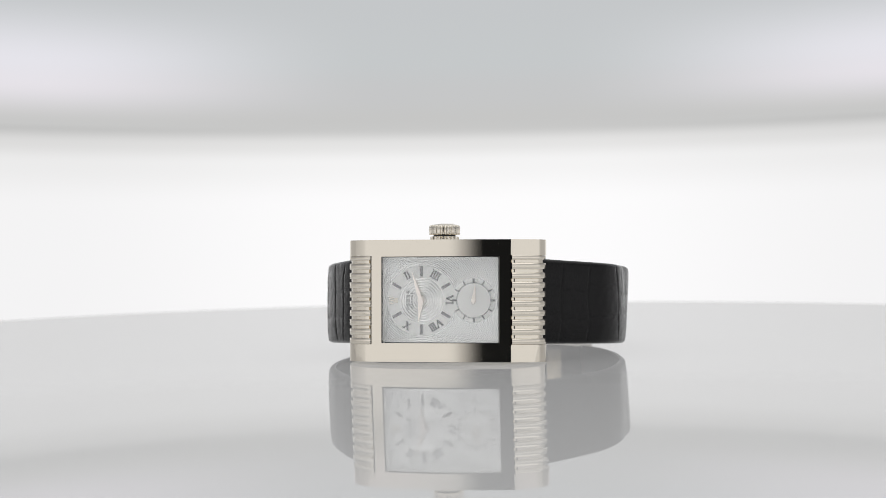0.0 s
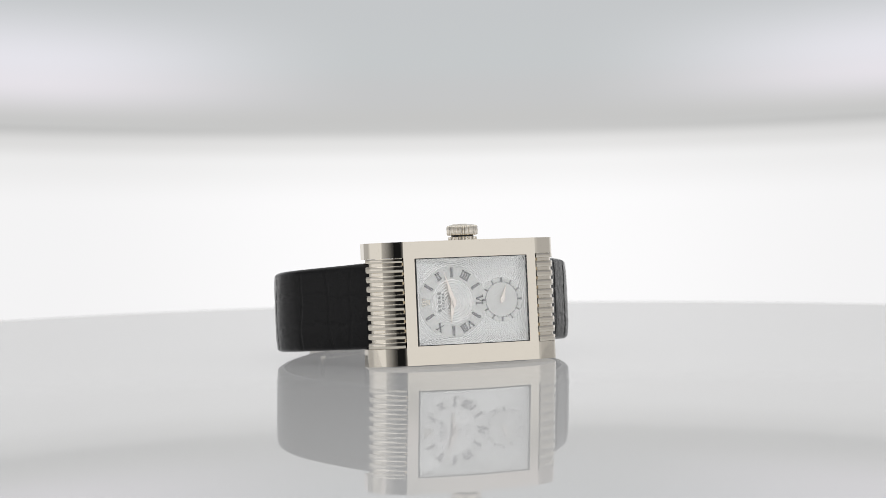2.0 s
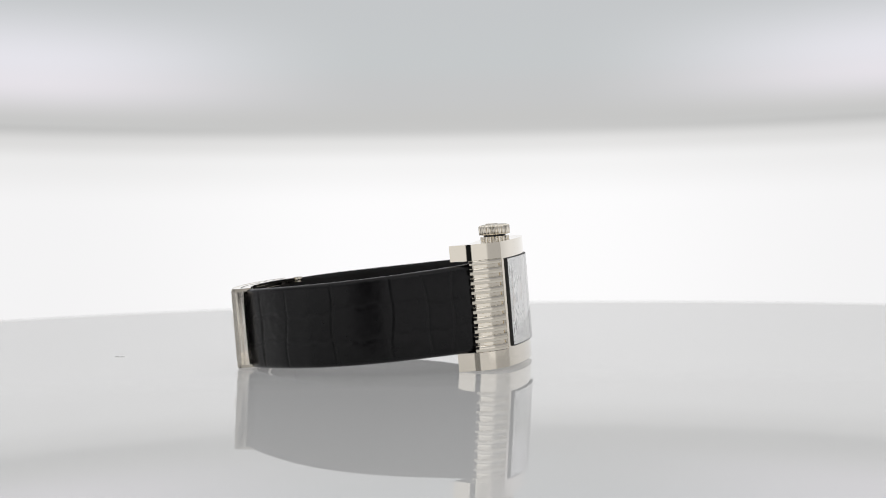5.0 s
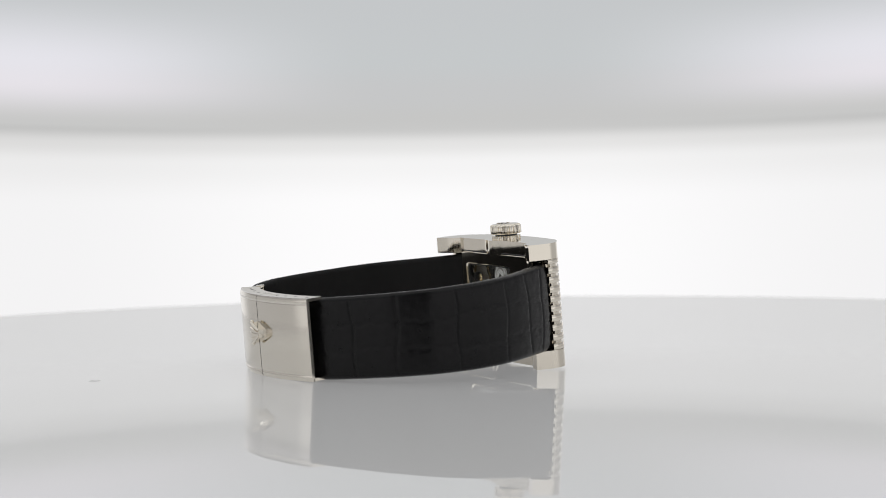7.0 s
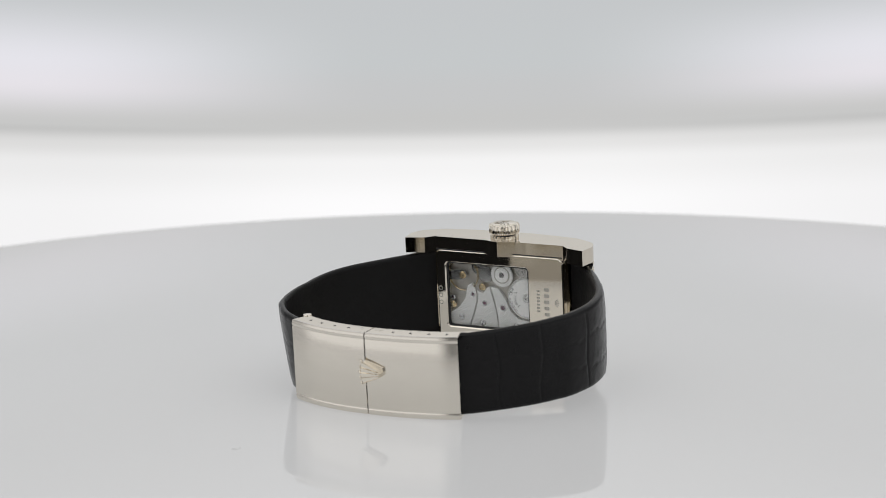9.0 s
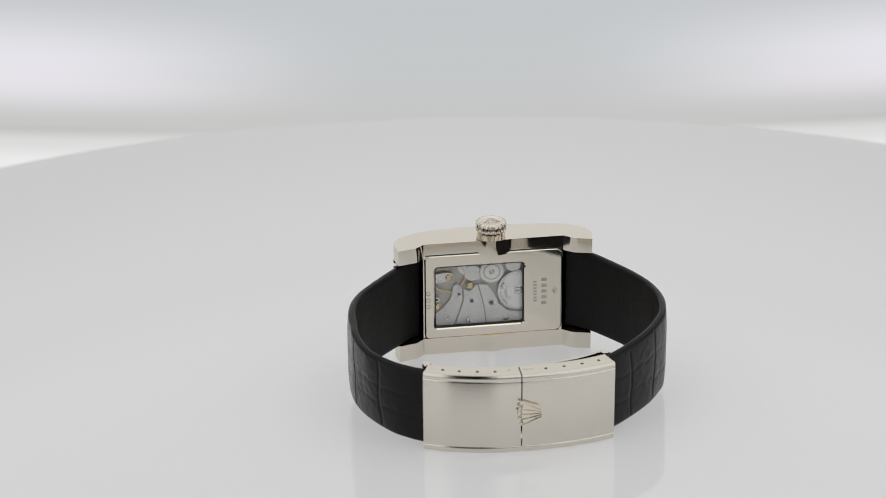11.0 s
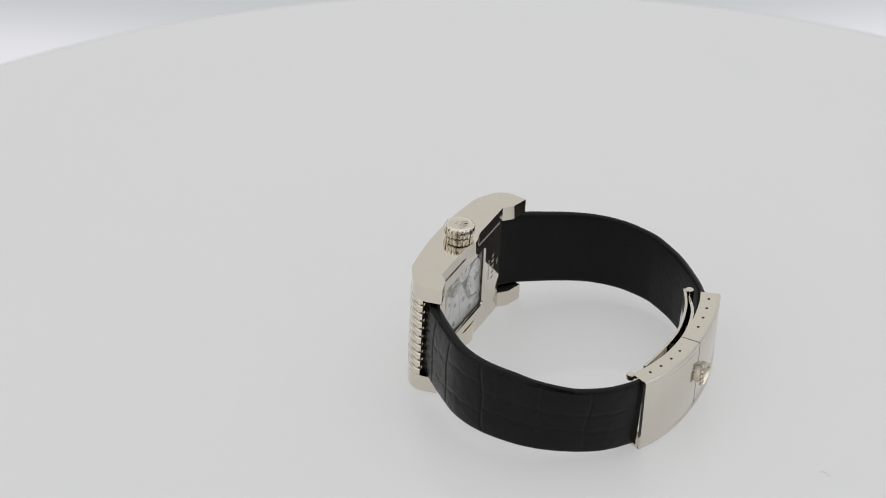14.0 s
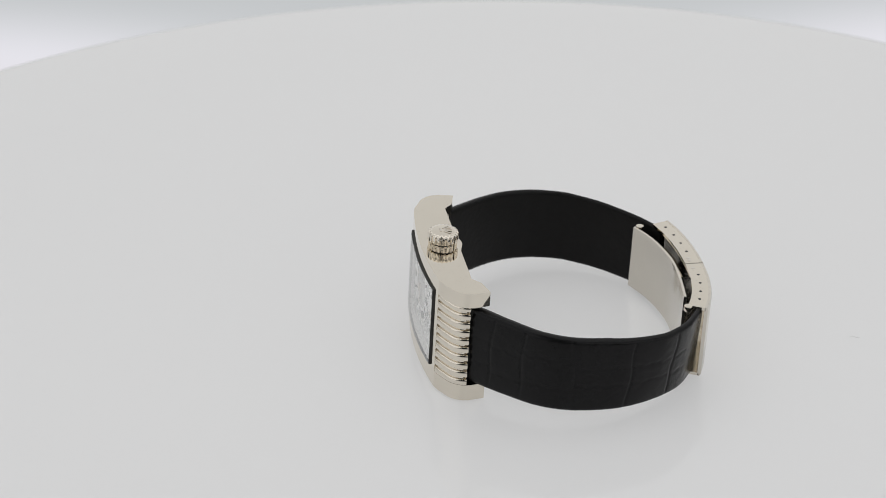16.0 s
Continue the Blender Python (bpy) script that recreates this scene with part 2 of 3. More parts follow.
def band(path, inner, zs, offset, thick, outward=(0, 34)):
    """A sheet along a plan curve: zs(s) gives its lower and upper edge, offset(s, u) moves the outer face, thick(s, u) is its depth."""
    bm = bmesh.new()
    ns = normals_of(path, outward)
    rows, m = [], len(inner)
    for i, (p, n) in enumerate(zip(path, ns)):
        s = i / (len(path) - 1)
        z0, z1 = zs(s)
        outer = [bm.verts.new((*(p + n * offset(s, u)), z0 + (z1 - z0) * u)) for u in inner]
        back = [bm.verts.new((*(p + n * (-thick(s, u))), z0 + (z1 - z0) * u)) for u in inner[::-1]]
        rows.append(outer + back)
    w = 2 * m
    for a, b in zip(rows, rows[1:]):
        for j in range(w):
            bm.faces.new((a[j], a[(j + 1) % w], b[(j + 1) % w], b[j]))
    bm.faces.new(rows[0])
    bm.faces.new(rows[-1][::-1])
    return bm


# ---- the setting ----
def build_setting():
    bm = bmesh.new()
    n = 48
    vs = [bm.verts.new((3 * math.cos(2 * math.pi * i / n), 3 * math.sin(2 * math.pi * i / n), -0.42)) for i in range(n)]
    bm.faces.new(vs)
    tagged(part("floor", bm, STUDIO, None, scale=1), "dark grey studio floor under the turntable", "floor", kind="structure")


DEEP = 1.74
OPEN_R, OPEN_L = -86.7, -112.0


def drum_wall(r, a0, a1, z0, z1, n, thick=0.003):
    """An upright curved wall, drawn out towards the camera; angles in degrees, 90 is opposite the camera."""
    bm = bmesh.new()
    rows = []
    for i in range(n + 1):
        a = radians(a0 + (a1 - a0) * i / n)
        rows.append([bm.verts.new((q * math.cos(a), q * math.sin(a) * (DEEP if math.sin(a) < 0 else 1), z)) for q, z in ((r, z0), (r, z1), (r + thick, z1), (r + thick, z0))])
    for a, b in zip(rows, rows[1:]):
        for j in range(4):
            bm.faces.new((a[j], a[(j + 1) % 4], b[(j + 1) % 4], b[j]))
    bm.faces.new(rows[0])
    bm.faces.new(rows[-1][::-1])
    return bm


def build_tent():
    tent = tagged(new("light_tent"), "round white light tent with glowing diffuser walls behind the turntable", "light tent")
    r = 0.31
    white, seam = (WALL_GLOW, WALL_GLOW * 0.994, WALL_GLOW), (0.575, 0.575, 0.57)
    # brightness by height, side and flank is painted into the panels' emission
    wall = glow_panel("painted_glow_lower", [(-0.16, (0.92, 0.92, 0.92)), (0.0, white), (0.047, white), (0.0622, (0.91, 0.905, 0.905)), (0.0690, (0.78, 0.775, 0.77)), (0.0745, seam)], 0.92, sides=True)
    haze = glow_panel("painted_glow_upper", [(0.0745, seam), (0.0775, (0.565, 0.565, 0.56)), (0.0865, (0.565, 0.57, 0.575)), (0.099, (0.56, 0.58, 0.59)), (0.121, (0.555, 0.572, 0.585)),
                                             (0.16, (0.50, 0.505, 0.51)), (0.22, (0.70,) * 3), (0.27, (RIM_GLOW,) * 3)],
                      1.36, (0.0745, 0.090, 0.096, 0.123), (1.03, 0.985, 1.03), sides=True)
    # the unseen opening for the lens, widened leftwards to shape the case's dark reflections
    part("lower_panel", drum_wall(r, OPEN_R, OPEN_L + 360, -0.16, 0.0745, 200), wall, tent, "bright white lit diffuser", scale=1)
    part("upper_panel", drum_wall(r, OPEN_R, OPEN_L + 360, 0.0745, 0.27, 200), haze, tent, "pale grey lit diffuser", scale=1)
    # added roof, out of view; its camera half is brightened to light the dial
    roof_mat = glow_panel("painted_glow_roof", [(0.27, (RIM_GLOW,) * 3), (0.325, (0.78,) * 3), (0.41, (ROOF_GLOW,) * 3)], 1.0, toward=1.5)
    bm = bmesh.new()
    rows = []
    for j in range(13):
        a = radians(90 * j / 12)
        q, z = r * math.cos(a), 0.27 + 0.14 * math.sin(a)
        if j == 12:
            q = 0.002
        rows.append([bm.verts.new((q * math.cos(2 * math.pi * i / 96), q * math.sin(2 * math.pi * i / 96) * (DEEP if i > 48 else 1), z)) for i in range(96)])
    for a, b in zip(rows, rows[1:]):
        for i in range(96):
            bm.faces.new((a[i], a[(i + 1) % 96], b[(i + 1) % 96], b[i]))
    part("fill_roof", bm, roof_mat, tent, "domed glowing roof, added out of view", scale=1)
    return tent


def build_turntable():
    table = tagged(new("turntable"), "round glossy white acrylic turntable under the watch", "turntable")
    prof = [(0.5, -9), (232.5, -9), (234.4, -8), (235, -6), (235, -2), (234.4, -0.6), (232.8, 0), (232.2, 0), (200, 0), (0.5, 0)]
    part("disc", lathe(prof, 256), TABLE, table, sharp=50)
    part("spindle", lathe([(30, -420), (30, -414), (14, -408), (14, -20), (60, -12), (60, -9.2)], 48), STEEL, table, "steel spindle")
    return table


# ---- the watch ----
HALF = 23.2
# the case's end in plan: a slow curve from the crease beside the frame, a flat, then a round corner
CREASE, FLAT_START, FLAT_END = 16.4, 18.5, 20.6
SLOW_X, SLOW_Y, SLOW_R = 13.0, 11.127, 11.0
END_X, END_Y, END_R = 18.0, 7.316, 5.2


def front(x):
    """Plan curve of the case's bowed front, its creases and its rounded ends."""
    x = abs(x)
    if x > FLAT_END:
        return END_Y - math.sqrt(max(END_R ** 2 - (x - END_X) ** 2, 0))
    if x > FLAT_START:
        return 1.6 + (x - FLAT_START) * math.tan(radians(30))
    if x > CREASE:
        return SLOW_Y - math.sqrt(SLOW_R ** 2 - (x - SLOW_X) ** 2)
    return -0.75 + x * x / 190


def end_path(n):
    """Points and outward normals from the crease round the case's end."""
    out = []
    for x in (16.65, 17.3, 18.0, 18.6, 19.6):
        a = min(math.asin((x - SLOW_X) / SLOW_R), radians(30))
        out.append((Vector((x, front(x))), Vector((math.sin(a), -math.cos(a)))))
    for i in range(n):
        a = radians(30 + 55 * i / (n - 1))
        d = Vector((math.sin(a), -math.cos(a)))
        out.append((Vector((END_X, END_Y)) + d * END_R, d))
    return out


def back(x):
    """Plan curve of its back edge: lugs at both ends, a step, and a swell behind the crown."""
    a = abs(x)
    if a > 22.6:
        return 11.2 - 3.6 * (a - 22.6) / 0.6
    if a >= 18.4:
        return 10.0 + 1.2 * (a - 18.4) / 4.2
    if a >= 16.4:
        return 8.1 + 1.9 * (a - 16.4) / 2.0
    if a < 4.3:
        return 8.1 + 0.9 * (0.5 + 0.5 * math.cos(math.pi * min(a / 4.2, 1)))
    return 8.1


def build_case(watch):
    half = [0, 1, 2, 3, 3.6, 4.2, 5, 6.5, 8, 9.5, 11, 12.5, 13.85, 15.1, 16.4, 17.0, 17.7, 18.4, 19.4, 20.6, 20.95, 21.3, 21.65, 22.0, 22.3, 22.6, 22.85, 23.05, 23.14, HALF]
    xs = [-x for x in half[:0:-1]] + half
    zs = [0, 4, 4.3, 24.15, 24.4, 28]

    def present(i, j, k):
        x = abs(xs[i] + xs[i + 1]) / 2
        if k in (0, 4):
            return True
        if k == 2:
            return j == 0 and 13.85 < x < 16.4
        return j == 0 and x < 16.4

    bm = grid_solid(xs, lambda x: [front(x), max(min(7.05, back(x) - 0.05), front(x) + 0.03), back(x)], zs, present)
    bevel_sharp(bm, 0.2, 2, 38)
    case = part("case", bm, GOLD, watch, "polished white gold case with bowed front", sharp=40)
    for e in case.data.edges:
        if all(abs(abs(case.data.vertices[i].co.x) - CREASE * MM) < 1e-6 and case.data.vertices[i].co.y < 3 * MM for i in e.vertices):
            e.use_edge_sharp = True
    # ribs round both ends, on a floor that stops short of their ends, over a deeper base
    def wrap(s, path, profile):
        bm = bmesh.new()
        rows = [[bm.verts.new((s * (p + n * o).x, (p + n * o).y, z)) for o, z in profile] for p, n in path]
        m = len(profile)
        for a, b in zip(rows, rows[1:]):
            for j in range(m):
                bm.faces.new((a[j], a[(j + 1) % m], b[(j + 1) % m], b[j]))
        bm.faces.new(rows[0])
        bm.faces.new(rows[-1][::-1])
        return bm

    path = end_path(18)
    for s in (-1, 1):
        part("end_base", wrap(s, path, [(-1.5, 4.02), (-1.05, 4.02), (-1.05, 24.38), (-1.5, 24.38)]), GOLD, case, sharp=40)
        part("end_block", wrap(s, path[1:20], [(-1.04, 4.02), (-0.36, 4.02), (-0.36, 24.38), (-1.04, 24.38)]), GOLD, case, sharp=40)
        w = 0.74
        rib = finish(wrap(s, path, [(-1.04, -w), (-0.06, -w), (0.04, -w + 0.1), (0.05, 0), (0.04, w - 0.1), (-0.06, w), (-1.04, w)]), "rib", GOLD, 50)
        for q in range(8):
            o = new("rib", rib)
            o.parent = case
            o.location.z = (14.39 + (q - 3.5) * 2.147) * MM
        for z0, z1 in ((4.02, 5.46), (23.32, 24.38)):
            part("rib", wrap(s, path, [(-1.04, z0), (-0.06, z0), (0.04, z0 + 0.1), (0.05, (z0 + z1) / 2), (0.04, z1 - 0.1), (-0.06, z1), (-1.04, z1)]), GOLD, case, sharp=50)
    return case


def build_straps(watch):
    us = [0, 0.012, 0.03, 0.06] + [0.09 + 0.82 * i / 34 for i in range(35)] + [0.94, 0.97, 0.988, 1]
    rnd = random.Random(5)
    sides = {1: [(18.6, 4.6), (20.9, 6.3), (23.7, 9.4), (27.9, 13.9), (33.2, 20.4), (35.9, 26.9), (36.6, 34), (35.95, 41), (33.2, 48.6), (28.9, 55.0), (22.6, 59.9)],
             -1: [(-18.6, 4.6), (-21.4, 6.4), (-24.4, 9.4), (-28.2, 14.9), (-31.4, 20.3), (-33.7, 26), (-34.5, 33), (-33.2, 40.2), (-31.0, 44.6), (-27.2, 50), (-21, 56.2), (-16.6, 59.6), (-13, 61.4)]}
    for side, pts in sides.items():
        path, length = smooth_path(pts, 330)
        cross = [(c / length, rnd.uniform(-0.010, 0.010), rnd.uniform(0, 6)) for c in ((4.2, 9.4, 15.5, 24, 37, 50, 60) if side < 0 else (4.5, 10, 18, 30, 43, 54))]
        splits = [sorted((rnd.uniform(0.28, 0.40), rnd.uniform(0.60, 0.72))) for _ in range(len(cross) + 1)]

        def offset(s, u):
            dome = 0.55 * max(0.0, 1 - (2 * u - 1) ** 4) * (1 - 0.6 * s)
            edge = -0.75 * max(0, 1 - min(u, 1 - u) / 0.035) ** 2
            groove, row = 0.0, 0
            for k, (cs, tilt, ph) in enumerate(cross):
                at = cs + tilt * (u - 0.5) * 2 + 0.004 * math.sin(u * 9 + ph)
                groove += math.exp(-((s - at) / 0.0042) ** 2)
                row += s > at
            for z in splits[min(row, len(splits) - 1)]:
                groove += 0.75 * math.exp(-((u - z - 0.012 * math.sin(s * 90 + row)) / 0.012) ** 2)
            fade = min(1, min(u, 1 - u) / 0.08)
            return flare(s, u) + dome + edge - 0.18 * fade * min(groove, 1.1) + 0.05 * noise.noise((s * 40, u * 12, side * 3.0))

        def flare(s, u):
            # towards the clasp the upper edge of this half stands further out
            return 0.0 if side < 0 else 2.1 * (u - 0.1) * max(0.0, min(1.0, (s - 0.56) / 0.2)) * (1 - 0.5 * max(0.0, (s - 0.78) / 0.22))

        def depth(s, u):
            t = 2.2 - 0.8 * s - flare(s, u)
            return t - 0.4 * max(0, 1 - min(u, 1 - u) / 0.035) ** 2

        def edges(s):
            # the strap narrows and tapers towards the clasp
            e = min(1, s / 0.95)
            return 4.15 - 0.58 * e, 24.0 - 2.5 * e ** 0.75

        name = "strap"
        bm = band(path, us, edges, offset, depth)
        ob = part(name, bm, LEATHER, watch, "black alligator leather strap half", sharp=60)
        ob.data.materials.append(LINING)
        for f in ob.data.polygons:
            c = f.center / MM
            f.material_index = 1 if f.normal.x * c.x + f.normal.y * (c.y - 34) < -4 else 0


def build_clasp(watch):
    pts = [(24.4, 61.6), (19.1, 63.9), (11.9, 65.7), (4.0, 66.3), (-4.3, 66.0), (-11.8, 64.8), (-16.8, 63.3)]
    clasp = tagged(new("clasp"), "white gold folding clasp")
    clasp.parent = watch
    full, _ = smooth_path(pts, 481)
    split = 240
    ns = normals_of(full, (0, 34))
    us = [0, 0.03, 0.06, 0.075, 0.09, 0.5, 0.91, 0.925, 0.94, 0.97, 1]

    def lip(s, u):
        e = min(u, 1 - u)
        return -0.28 * max(0, 1 - e / 0.03) ** 2 - (0.12 if abs(e - 0.075) < 0.004 else 0)
    for a, b in ((0, split), (split + 2, 481)):
        path = full[a:b:8] + [full[b - 1]]
        bm = band(path, us, lambda s: (3.65, 21.8), lip, lambda s, u: 0.8)
        part("cover", bm, SATIN, clasp, "brushed white gold clasp cover", sharp=35)
        # side cheeks, top and bottom
        for z0, z1 in ((21.05, 21.75), (3.7, 4.4)):
            bm = band(path, [0, 0.5, 1], lambda s, z0=z0, z1=z1: (z0, z1), lambda s, u: -0.5, lambda s, u: 4.6)
            part("cheek", bm, GOLD, clasp, "polished clasp edge", sharp=35)
        idx = [42, 86, 132, 178] if a == 0 else [306, 354, 402, 450]
        for i in idx:
            p = full[i] - ns[i] * 2.6
            bm = lathe([(0.34, 0), (0.34, 0.03)], 20)
            o = part("hole", bm, DARK, clasp, "dark pin hole")
            o.location = (p.x * MM, p.y * MM, 21.75 * MM)
    # rivet ends beside the cut
    for i in (214, 256, 268):
        p = full[i] - ns[i] * 3.2
        o = part("rivet", lathe([(0.1, 0), (0.5, 0), (0.5, 0.03), (0.44, 0.05), (0.1, 0.05)], 20), SATIN, clasp)
        o.location = (p.x * MM, p.y * MM, 21.75 * MM)
    # raised emblem: a fan with beads
    c, n = full[244], ns[244]
    d = Vector((n.y, -n.x))
    if d.x > 0:
        d = -d

    def at(along, up, out):
        q = c + d * (along * 0.88 + 1.6) + n * out * 1.7
        return (q.x, q.y, 13.5 + up)
    bm = bmesh.new()
    lo = [(-2.2, -2.4), (-2.6, -1.2), (-2.7, 0), (-2.6, 1.2), (-2.2, 2.4), (2.4, 0.9), (2.7, 0), (2.4, -0.9)]
    a = [bm.verts.new(at(x, z, -0.05)) for x, z in lo]
    b = [bm.verts.new(at(x * 0.92, z * 0.92, 1.0)) for x, z in lo]
    bm.faces.new(b)
    for i in range(8):
        bm.faces.new((a[i], a[(i + 1) % 8], b[(i + 1) % 8], b[i]))
    bevel_sharp(bm, 0.15)
    part("emblem_fan", bm, GOLD, clasp, "raised fan-shaped emblem")
    for k in range(5):
        z = -2.4 + 1.2 * k
        x = -2.25 - 0.45 * (1 - abs(k - 2) / 2)
        bm = bmesh.new()
        bmesh.ops.create_uvsphere(bm, u_segments=12, v_segments=8, radius=0.42)
        bmesh.ops.translate(bm, verts=bm.verts, vec=at(x - 0.3, z, 0.75))
        part("emblem_bead", bm, GOLD, clasp)
        bm = bmesh.new()
        p0, p1 = Vector(at(x, z, 1.05)), Vector(at(2.3, z * 0.33, 1.05))
        w = Vector((0, 0, 0.17))
        h = Vector((n.x, n.y, 0)) * 0.22
        v = [bm.verts.new(q) for q in (p0 - w - h, p0 + w - h, p0 + h, p1 - w * 0.6 - h, p1 + w * 0.6 - h, p1 + h)]
        for q in ((0, 1, 2), (3, 5, 4), (0, 2, 5, 3), (1, 4, 5, 2), (0, 3, 4, 1)):
            bm.faces.new([v[i] for i in q])
        part("emblem_rib", bm, GOLD, clasp)
    # folded blades inside and hinge pins
    blade, _ = smooth_path([(-16.2, 56.2), (-11, 59.2), (-5, 60.8), (1, 61.4), (6, 61.1)], 40)
    part("blade", band(blade, [0, 0.05, 0.5, 0.95, 1], lambda s: (7.4, 19.4), lambda s, u: 0, lambda s, u: 0.7), GOLD, clasp, "polished inner clasp blade")
    blade, _ = smooth_path([(-16.4, 55.0), (-9.5, 58.0), (0, 59.9), (9, 59.6), (17, 58.6)], 40)
    part("blade", band(blade, [0, 0.05, 0.5, 0.95, 1], lambda s: (4.6, 20.7), lambda s, u: 0, lambda s, u: 0.6), SATIN, clasp, "brushed outer clasp blade")
    for x, y, lift in ((-16.2, 56.0, 0), (22.9, 57.3, 0.3)):
        bm = lathe([(0.2, 4.2), (0.95, 4.2), (1.0, 4.4), (1.0, 20.6), (0.9, 20.95), (0.2, 21.0)], 24)
        if lift:
            bm.free()
            bm = lathe([(0.2, 20.4), (0.95, 20.4), (1.0, 20.5), (1.0, 21.3), (0.9, 21.6), (0.2, 21.65)], 24)
        o = part("hinge_pin", bm, GOLD, clasp)
        o.location = (x * MM, y * MM, lift * MM)
    return clasp


def build_crown(watch):
    crown = tagged(new("crown"), "fluted white gold winding crown")
    crown.parent = watch
    crown.location = (0, 4.5 * MM, 0)
    part("collar", lathe([(2.4, 27.85), (3.0, 27.87), (3.3, 27.95), (3.3, 28.75), (3.0, 28.8), (2.4, 28.82)], 320, 20, 0.36, (2, 3)), GOLD, crown, sharp=60)
    part("stem", lathe([(2.3, 28.6), (2.55, 28.7), (2.55, 29.2), (2.3, 29.3)], 48), DARK, crown)
    part("knob", lathe([(2.4, 29.12), (3.1, 29.16), (3.5, 29.24), (3.56, 29.4), (3.58, 31.0), (3.4, 31.3), (2.95, 31.46), (2.3, 31.57), (0.3, 31.62)], 320, 20, 0.36, (2, 3, 4, 5)), GOLD, crown, sharp=60)
    for k in range(5):
        a = radians(-36 + 18 * k)
        bm = box(-0.16, 0.16, 0.2, 1.9, 31.6, 31.74, 0.05)
        bmesh.ops.rotate(bm, verts=bm.verts, cent=(0, -1.0, 0), matrix=Matrix.Rotation(a, 3, "Z"))
        part("emblem_ray", bm, SATIN, crown)
    part("emblem_base", box(-0.7, 0.7, -0.9, -0.5, 31.6, 31.74, 0.05), SATIN, crown)


DIAL_Y = 1.05
MC, SC, DZ = -4.65, 7.65, 14.1


def build_dial(watch):
    dial = part("dial", box(-13.84, 13.84, DIAL_Y, DIAL_Y + 0.6, 4.31, 24.14), DIAL_RAYS, watch, "silvered dial with engine-turned rays")
    part("centre_disc", ring(MC, DZ, 0, 5.15, DIAL_Y - 0.03, DIAL_Y + 0.1), DIAL_RINGS, dial, "ring-turned silver dial centre")
    part("chapter_ring", ring(MC, DZ, 5.15, 8.15, DIAL_Y - 0.08, DIAL_Y + 0.1), SILVER, dial, "matt silver hour ring", sharp=40)
    part("seconds_disc", ring(SC, DZ, 0, 3.85, DIAL_Y - 0.05, DIAL_Y + 0.1), SILVER, dial, "matt silver small-seconds disc")
    part("seconds_ring", ring(SC, DZ, 3.95, 5.05, DIAL_Y - 0.07, DIAL_Y + 0.1), SILVER, dial)
    part("seconds_line", ring(SC, DZ, 4.02, 4.12, DIAL_Y - 0.1, DIAL_Y), INK, dial)
    yp = (DIAL_Y - 0.17, DIAL_Y - 0.05)

    def bars(name, strokes, angle, cx=MC, r=6.65):
        """Strokes in a numeral's own frame (x across, y away from the centre), set at a clock angle from the left."""
        bm = bmesh.new()
        for (x0, y0, x1, y1, w) in strokes:
            d = Vector((x1 - x0, y1 - y0)).normalized()
            n = Vector((-d.y, d.x)) * w / 2
            quad = [Vector((x0, y0)) + n, Vector((x1, y1)) + n, Vector((x1, y1)) - n, Vector((x0, y0)) - n]
            pts = []
            for q in quad:
                a = radians(180 - angle)
                out, across = Vector((math.cos(a), math.sin(a))), Vector((math.sin(a), -math.cos(a)))
                v = Vector((cx, DZ)) + out * (r + q.y) + across * q.x
                pts.append((v.x, v.y))
            prism(pts, yp[0], yp[1], bm)
        return part(name, bm, INK, dial, "dark Roman numeral" if name == "numeral" else "")

    h = 0.82
    top = lambda w, x=0: [(x - w, h, x + w, h, 0.2), (x - w, -h, x + w, -h, 0.2)]
    I = lambda x: (x, -h, x, h, 0.3)
    V = lambda x: [(x - 0.62, h, x, -h, 0.40), (x + 0.62, h, x, -h, 0.22)]
    serif = lambda x: [(x - 0.3, h, x + 0.3, h, 0.18)]
    numerals = {60: [I(-0.3), I(0.3)] + top(0.62), 120: [I(-0.84), I(-0.28), I(0.28), I(0.84)] + top(1.15),
                180: V(-0.4) + serif(-1.0) + serif(0.2) + [I(0.62)] + top(0.3, 0.62), 240: V(-0.95) + serif(-1.5) + serif(-0.35) + [I(0.2), I(0.7), I(1.2)] + top(0.78, 0.7),
                300: [(-0.55, h, 0.55, -h, 0.4), (0.55, h, -0.55, -h, 0.22)] + serif(-0.6) + serif(0.6)}
    for a, st in numerals.items():
        bars("numeral", st, a)
    for a in (30, 90, 150, 210, 270, 330):
        bars("hour_bar", [(0, -1.15, 0, 1.15, 0.62)], a)
    for k in range(12):
        wide = k % 3 == 0
        bars("seconds_bar", [(0, -0.5, 0, 0.55, 0.42 if wide else 0.26)], 30 * k, SC, 4.45)
    # maker's emblem and lettering as plain shapes
    for k in range(5):
        bm = bmesh.new()
        prism([(MC - 5.9, DZ - 0.06 + 0.2 * (k - 2)), (MC - 5.9, DZ + 0.06 + 0.2 * (k - 2)), (MC - 7.6, DZ + 0.10 + 0.45 * (k - 2)), (MC - 7.6, DZ - 0.10 + 0.45 * (k - 2))], *yp, bm)
        part("emblem_ray", bm, SATIN, dial)
    part("emblem_base", box(MC - 5.9, MC - 5.6, yp[0], yp[1], DZ - 0.55, DZ + 0.55), SATIN, dial)
    for x, w, count, tall in ((-3.2, 2.45, 5, 0.42), (-2.25, 1.95, 6, 0.28)):
        step = 2 * w / count
        for k in range(count):
            z = DZ - w + step * (k + 0.5)
            part("lettering_bar", box(MC + x - tall, MC + x + tall, DIAL_Y - 0.06, DIAL_Y + 0.02, z - step * 0.26, z + step * 0.26), GREY_PRINT, dial)
